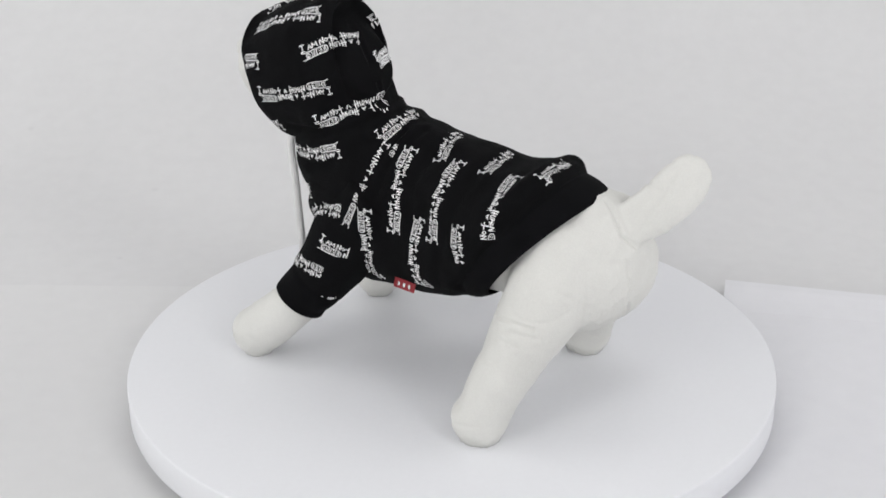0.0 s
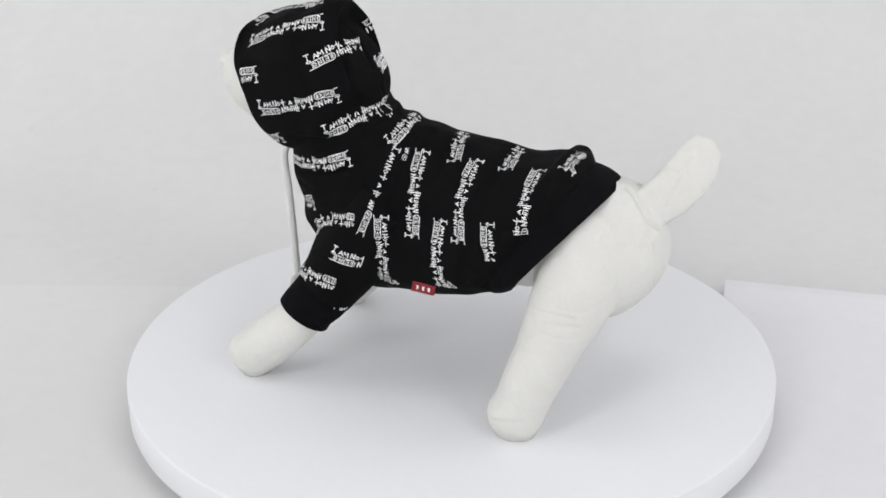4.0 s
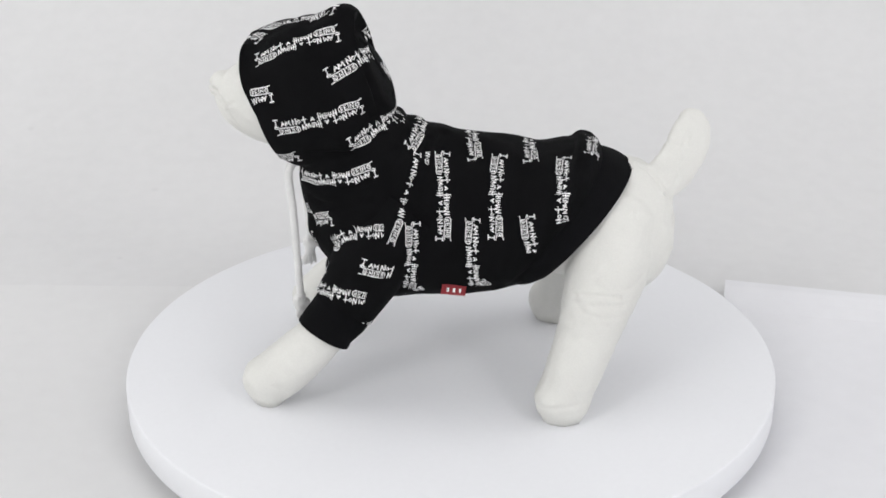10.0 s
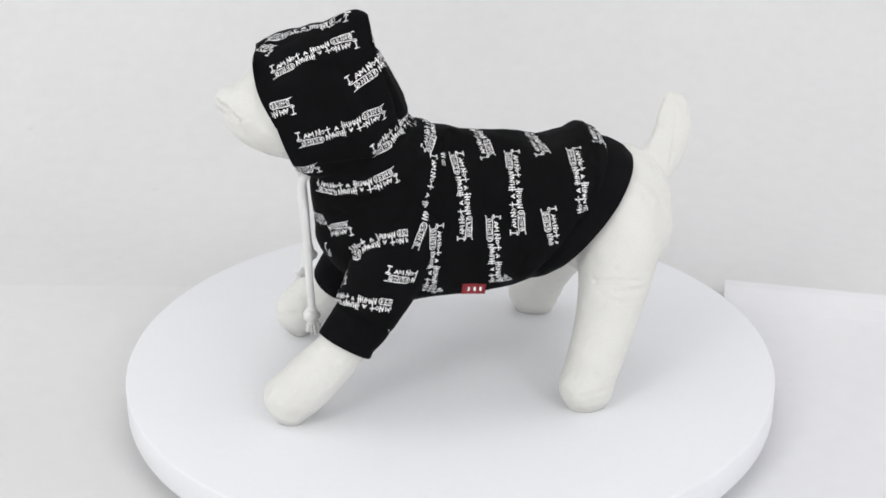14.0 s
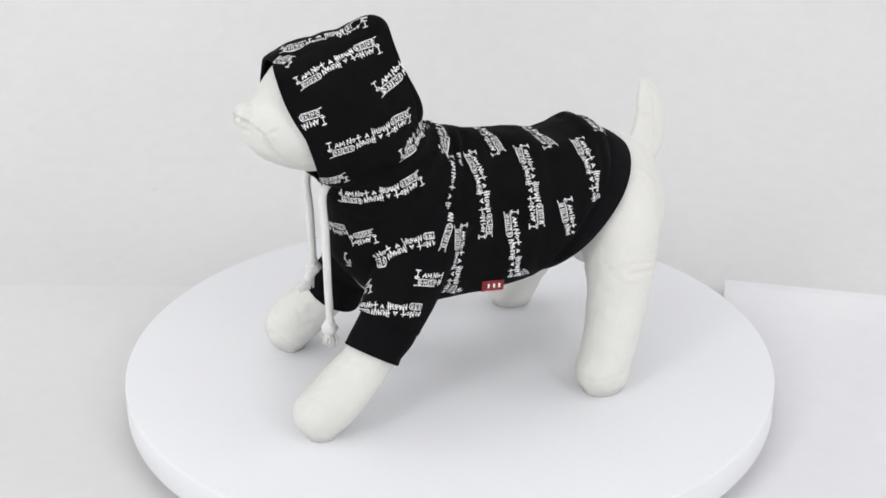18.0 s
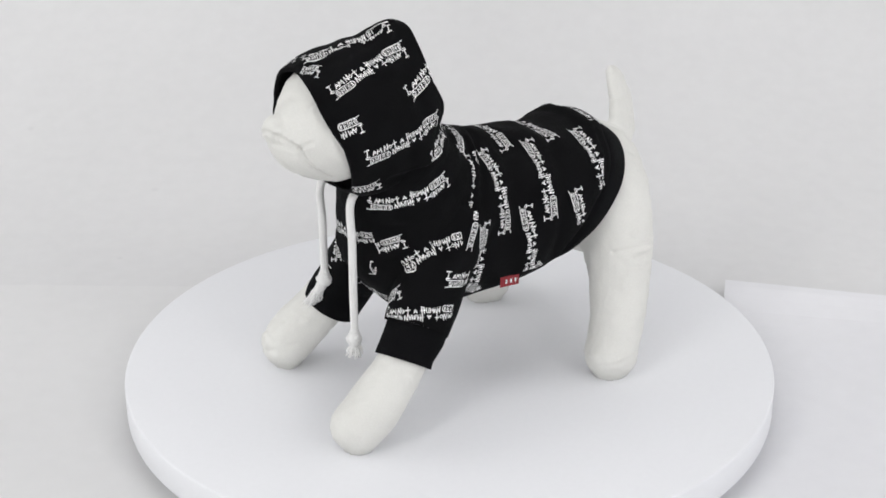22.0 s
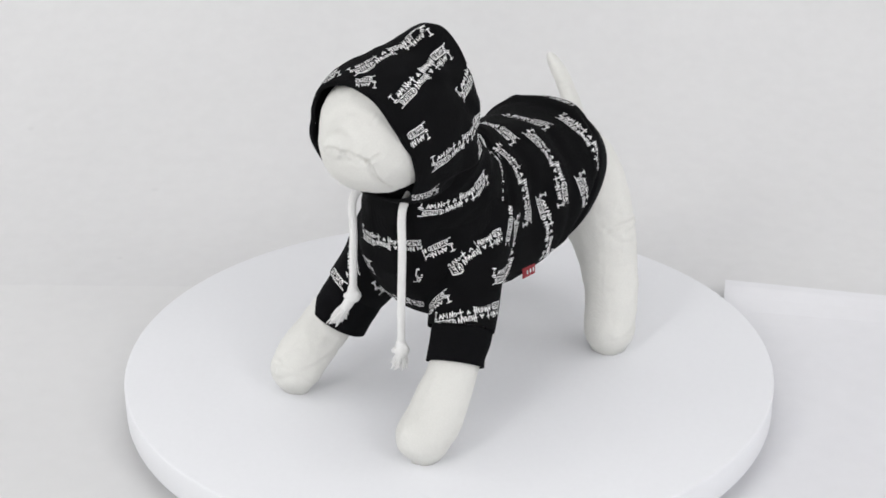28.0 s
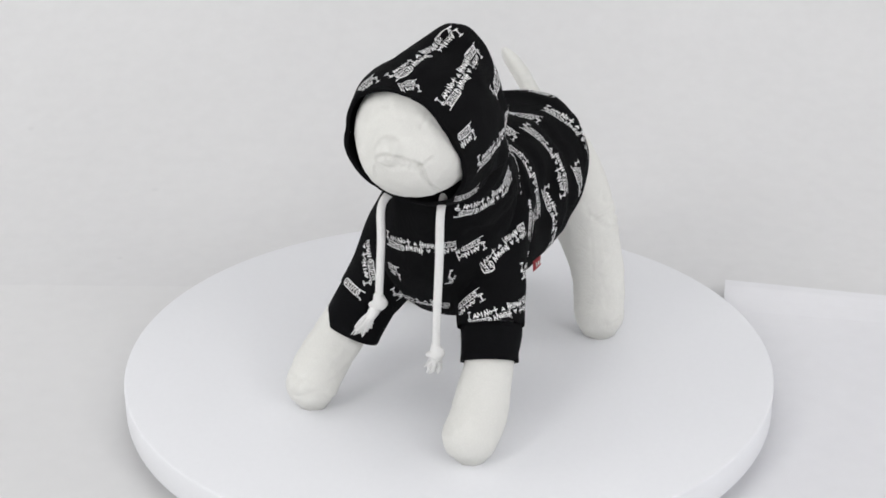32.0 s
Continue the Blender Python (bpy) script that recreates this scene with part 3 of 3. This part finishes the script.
def lettering():
    """The print's outline in the plane, one unit long: a line in brush capitals, and under it the same line upside down."""
    line, faces = [], []
    tall = 0.075      # height of a line against the print's length
    strokes = []
    for letter, x0, x1, y0, y1, w in (
            ("I", 0.002, 0.050, 0.02, 1.06, 0.0140), ("A", 0.082, 0.124, 0.08, 0.74, 0.0135), ("M", 0.132, 0.180, 0.06, 0.76, 0.0125),
            ("N", 0.210, 0.250, 0.02, 0.92, 0.0130), ("O", 0.260, 0.298, 0.12, 0.68, 0.0125), ("T", 0.308, 0.362, 0.06, 0.90, 0.0135),
            ("A", 0.408, 0.446, 0.18, 0.68, 0.0145), ("H", 0.482, 0.536, 0.04, 0.98, 0.0130), ("U", 0.546, 0.572, 0.12, 0.80, 0.0125),
            ("M", 0.584, 0.618, 0.10, 0.84, 0.0105), ("A", 0.626, 0.654, 0.10, 0.80, 0.0120), ("N", 0.664, 0.698, 0.06, 0.94, 0.0130),
            ("B", 0.752, 0.778, 0.38, 0.94, 0.0105), ("E", 0.794, 0.822, 0.36, 0.96, 0.0105), ("i", 0.834, 0.850, 0.34, 1.00, 0.0120),
            ("N", 0.864, 0.896, 0.38, 0.96, 0.0105), ("G", 0.914, 0.954, 0.38, 0.98, 0.0120)):
        for points in GLYPHS[letter]:
            strokes.append(([(x0 + (x1 - x0) * u, y0 + (y1 - y0) * v) for u, v in points], w))
    # the ring that boxes in the last word, with its horns
    strokes.append(([(0.998, 0.06), (0.974, 0.18), (0.752, 0.18), (0.728, 0.46), (0.728, 0.84), (0.752, 1.12), (0.966, 1.13), (0.992, 1.26)], 0.0115))
    for n, (points, w) in enumerate(strokes):
        pts = []
        for a, b in zip(points, points[1:]):
            steps = max(1, round(math.hypot(b[0] - a[0], (b[1] - a[1]) * tall) / 0.025))
            pts += [(a[0] + (b[0] - a[0]) * k / steps, a[1] + (b[1] - a[1]) * k / steps) for k in range(steps)]
        pts = [Vector((x + 0.004 * noise.noise((x * 60, y * 3, 0.3)), (y + 0.06 * noise.noise((x * 45, y * 2, 9.0))) * tall)) for x, y in pts + [points[-1]]]
        first = len(line)
        for k, p in enumerate(pts):
            ahead, back = pts[min(k + 1, len(pts) - 1)] - p, p - pts[max(k - 1, 0)]
            d = (ahead.normalized() + back.normalized()).normalized() if ahead.length + back.length > 0 else Vector((1, 0))
            if d.length == 0:
                d = back.normalized()
            end = d * (0.35 * w * ((k == len(pts) - 1) - (k == 0)))
            wide = w * (0.44 + 0.14 * noise.noise((p.x * 90, p.y * 90, n * 1.7)))
            side = Vector((-d.y, d.x)) * wide
            for q in (p + side + end, p - side + end):
                line.append((q.x, q.y / tall, 0.00003 * (n % 4)))
        faces += [(first + 2 * k, first + 2 * k + 1, first + 2 * k + 3, first + 2 * k + 2) for k in range(len(pts) - 1)]
    upper = [(x, 0.015 + 0.45 * y, lift) for x, y, lift in line]
    lower = [(1 - x, -0.015 - 0.45 * y, lift) for x, y, lift in line]
    return upper, lower, faces


def stamp(shell, parent, start, end, first, last, height, lines="both"):
    """Lays the part of the print from first to last (0 to 1 of its length) on the cloth, from start to end."""
    a, b = Vector(start), Vector(end)
    along = b - a
    out = sum((shell.find_nearest(a.lerp(b, t))[1] for t in (0.0, 0.25, 0.5, 0.75, 1.0)), Vector()).normalized()

    def lay(p, n):
        hit = shell.ray_cast(p + n * 0.03, -n, 0.06)
        if hit[0] is None:
            hit = shell.find_nearest(p)
        return hit[0], hit[1]
    steps = 16
    fine = [lay(a.lerp(b, k / 64), out) for k in range(65)]
    run = [0.0]
    for p, q in zip(fine, fine[1:]):
        run.append(run[-1] + (q[0] - p[0]).length)
    mids = [fine[min(range(65), key=lambda j: abs(run[j] - run[-1] * k / steps))] for k in range(steps + 1)]
    norms = [sum((mids[min(max(k + j, 0), steps)][1] for j in (-2, -1, 0, 1, 2)), Vector()).normalized() for k in range(steps + 1)]
    size = LENGTH * height
    bm = bmesh.new()
    for outline in ([PRINT[0], PRINT[1]] if lines == "both" else [PRINT[0]]):
        shift = 0.0 if lines == "both" else -0.25
        verts = []
        for x, y, lift in outline:
            t = (x - first) / (last - first)
            if not -0.02 <= t <= 1.02:
                verts.append(None)
                continue
            q = min(max(t, 0.0), 1.0) * steps
            k = min(int(q), steps - 1)
            c = mids[k][0].lerp(mids[k + 1][0], q - k)
            n = norms[k].lerp(norms[k + 1], q - k).normalized()
            up = n.cross(mids[k + 1][0] - mids[k][0]).normalized()
            p, m = lay(c + up * ((y + shift) * size), n)
            verts.append(bm.verts.new(p + m * (0.0004 + lift)) if m.dot(n) > 0.4 else None)
        for f in PRINT[2]:
            vs = [verts[k] for k in f]
            if None not in vs and max((v.co - vs[0].co).length for v in vs) < 0.0115:
                bm.faces.new(vs)
    loose = [v for v in bm.verts if not v.link_faces]
    bmesh.ops.delete(bm, geom=loose, context="VERTS")
    return part("print", bm, INK, parent, smooth=False)


def cloth_shell():
    verts, polys = [], []
    for ob in CLOTH.values():
        n = len(verts)
        verts += [v.co for v in ob.data.vertices]
        polys += [[n + k for k in f.vertices] for f in ob.data.polygons]
    return BVHTree.FromPolygons(verts, polys)


def prints():
    shell = cloth_shell()
    hood, body, left, right = (CLOTH[k] for k in ("hood", "body", "left", "right"))
    stamp(shell, hood, (0.1282, 0.0611, 0.2562), (0.0699, 0.0575, 0.2760), 0.00, 1.00, 0.162)
    stamp(shell, hood, (0.0771, 0.0728, 0.2499), (0.0515, 0.0390, 0.2574), 0.00, 0.70, 0.162)
    stamp(shell, hood, (0.1298, 0.0747, 0.2339), (0.1142, 0.0764, 0.2379), 0.72, 1.00, 0.162)
    stamp(shell, hood, (0.1137, 0.0789, 0.2144), (0.0530, 0.0703, 0.2292), 0.00, 1.00, 0.162)
    stamp(shell, hood, (0.0628, 0.0772, 0.2020), (0.0444, 0.0607, 0.2113), 0.00, 0.43, 0.162)
    stamp(shell, hood, (0.0444, 0.0607, 0.2113), (0.0365, 0.0321, 0.2138), 0.43, 0.86, 0.162)
    stamp(shell, body, (0.1003, 0.0565, 0.1735), (0.0455, 0.0711, 0.1829), 0.00, 1.00, 0.158)
    stamp(shell, hood, (0.1298, 0.0246, 0.2696), (0.0740, 0.0443, 0.2893), 0.00, 1.00, 0.150)
    stamp(shell, hood, (0.1364, 0.0354, 0.2666), (0.1265, 0.0444, 0.2662), 0.74, 1.00, 0.152)
    stamp(shell, hood, (0.1153, 0.0637, 0.1875), (0.0983, 0.0722, 0.1919), 0.72, 1.00, 0.130)
    stamp(shell, hood, (0.0428, 0.0308, 0.2394), (0.0459, 0.0141, 0.2416), 0.00, 0.34, 0.162)
    stamp(shell, hood, (0.1371, 0.0059, 0.2596), (0.1285, 0.0146, 0.2682), 0.72, 1.00, 0.150)
    stamp(shell, body, (0.0252, 0.0535, 0.1911), (0.0184, 0.0155, 0.2010), 0.00, 0.60, 0.150)
    stamp(shell, body, (0.0184, 0.0510, 0.1887), (0.0356, 0.0810, 0.1296), 0.00, 1.00, 0.155, "one")
    stamp(shell, body, (0.0010, 0.0441, 0.1872), (-0.0012, 0.0707, 0.1296), 0.00, 1.00, 0.150)
    stamp(shell, body, (-0.0396, 0.0406, 0.1848), (-0.0385, 0.0763, 0.1341), 0.00, 1.00, 0.150)
    stamp(shell, body, (-0.0848, 0.0370, 0.1828), (-0.0846, 0.0725, 0.1457), 0.00, 0.80, 0.150)
    stamp(shell, body, (-0.0607, 0.0741, 0.1534), (-0.0645, 0.0772, 0.1261), 0.00, 0.44, 0.150)
    stamp(shell, body, (-0.0226, 0.0665, 0.1469), (-0.0239, 0.0686, 0.0948), 0.00, 0.78, 0.150)
    stamp(shell, body, (0.0190, 0.0775, 0.1469), (0.0254, 0.0627, 0.0878), 0.00, 0.86, 0.150)
    stamp(shell, body, (-0.0163, 0.0085, 0.1897), (-0.0219, 0.0439, 0.1807), 0.37, 1.00, 0.150)
    stamp(shell, body, (-0.0581, 0.0047, 0.1830), (-0.0612, 0.0452, 0.1812), 0.38, 1.00, 0.150)
    stamp(shell, body, (-0.1042, 0.0052, 0.1880), (-0.1036, 0.0398, 0.1840), 0.50, 1.00, 0.150)
    stamp(shell, left, (0.0561, 0.0845, 0.1149), (0.0345, 0.0788, 0.1077), 0.00, 0.34, 0.158)
    stamp(shell, left, (0.0790, 0.0644, 0.1235), (0.0594, 0.0746, 0.1354), 0.15, 0.50, 0.152)
    stamp(shell, left, (0.0594, 0.0746, 0.1354), (0.0393, 0.0799, 0.1390), 0.50, 0.85, 0.152)
    stamp(shell, left, (0.0839, 0.0502, 0.0865), (0.0820, 0.0683, 0.1048), 0.70, 1.00, 0.130)
    stamp(shell, body, (0.0956, 0.0007, 0.1402), (0.0955, 0.0545, 0.1435), 0.00, 0.88, 0.152)
    stamp(shell, body, (0.0922, 0.0533, 0.1353), (0.0776, 0.0672, 0.1425), 0.66, 1.00, 0.152)
    stamp(shell, body, (0.0804, -0.0045, 0.0860), (0.0792, 0.0320, 0.0873), 0.00, 0.56, 0.160)
    stamp(shell, hood, (0.0436, 0.0303, 0.2408), (0.0506, 0.0095, 0.2396), 0.0, 0.34, 0.162)
    stamp(shell, left, (0.0907, 0.0624, 0.0866), (0.0532, 0.0880, 0.0893), 0.0, 0.88, 0.158)
    stamp(shell, body, (0.0954, 0.0020, 0.1158), (0.0989, 0.0129, 0.1143), 0.82, 1.0, 0.18)
    stamp(shell, body, (0.0965, 0.0477, 0.1191), (0.0925, 0.0525, 0.1183), 0.0, 0.1, 0.18)
    stamp(shell, body, (0.0791, 0.0302, 0.0869), (0.0754, 0.0388, 0.0854), 0.6, 0.85, 0.150)
    stamp(shell, right, (0.0750, -0.0288, 0.1218), (0.0880, -0.0185, 0.0949), 0.52, 1.0, 0.150)
    stamp(shell, right, (0.0874, -0.0468, 0.0792), (0.0922, -0.0277, 0.0773), 0.7, 1.0, 0.18)
    stamp(shell, body, (0.0106, 0.0500, 0.1890), (0.0117, 0.0579, 0.1836), 0.64, 0.8, 0.1, "one")
    stamp(shell, left, (0.0620, 0.0840, 0.0700), (0.0500, 0.0760, 0.0668), 0.40, 0.58, 0.12, "one")
    stamp(shell, body, (0.0185, 0.0650, 0.0905), (0.0160, 0.0610, 0.0850), 0.60, 0.70, 0.150)
    stamp(shell, hood, (0.0592, 0.0165, 0.2612), (0.0640, 0.0060, 0.2650), 0.78, 0.96, 0.17)
    stamp(shell, hood, (0.1356, -0.0033, 0.2307), (0.1304, -0.0026, 0.2148), 0.05, 0.30, 0.11)
    stamp(shell, body, (-0.0275, 0.0720, 0.1001), (-0.0334, 0.0682, 0.0946), 0.84, 0.96, 0.12)
    # the small red label stands out of the belly seam
    a, b = Vector((-0.0005, 0.0640, 0.0948)), Vector((-0.0180, 0.0630, 0.0940))
    bm = bmesh.new()
    rows = []
    for k in range(9):
        c = a.lerp(b, k / 8)
        hit = shell.find_nearest(c)
        n = hit[1]
        rows.append([hit[0] + n * (0.0008 + 0.0012 * j / 4) + Vector((0.0003 * j, 0, -0.0020 * j)) + Vector((0, 0, 0.003)) for j in range(5)])
    grid = [[bm.verts.new(p) for p in r] for r in rows]
    for p, q in zip(grid, grid[1:]):
        for j in range(4):
            bm.faces.new((p[j], q[j], q[j + 1], p[j + 1]))
    bmesh.ops.solidify(bm, geom=list(bm.faces), thickness=0.0006)
    tag = part("label", bm, RED, HOODIE, "small red woven label")
    for k, w in ((1.8, 0.7), (3.7, 0.8), (5.6, 0.7)):
        bm = bmesh.new()
        quad = []
        for u, j in ((k, 1.5), (k + w, 1.5), (k + w, 2.9), (k, 2.9)):
            i, t = int(u), u - int(u)
            m, r = int(j), j - int(j)
            p = rows[i][m].lerp(rows[i + 1][m], t).lerp(rows[i][m + 1].lerp(rows[i + 1][m + 1], t), r)
            quad.append(bm.verts.new(p + Vector((0, 0.0010, 0.0002))))
        bm.faces.new(quad)
        part("lettering_bar", bm, INK, tag, smooth=False)


PRINT, LENGTH = lettering(), 0.066
backdrop()
sheets()
room()
TABLE = turntable()
DOG = mannequin()
HOODIE, CLOTH = hoodie()
prints()


def motions():
    turning(TABLE)
    turning(DOG, HEADING)
    turning(HOODIE, HEADING)


motions()
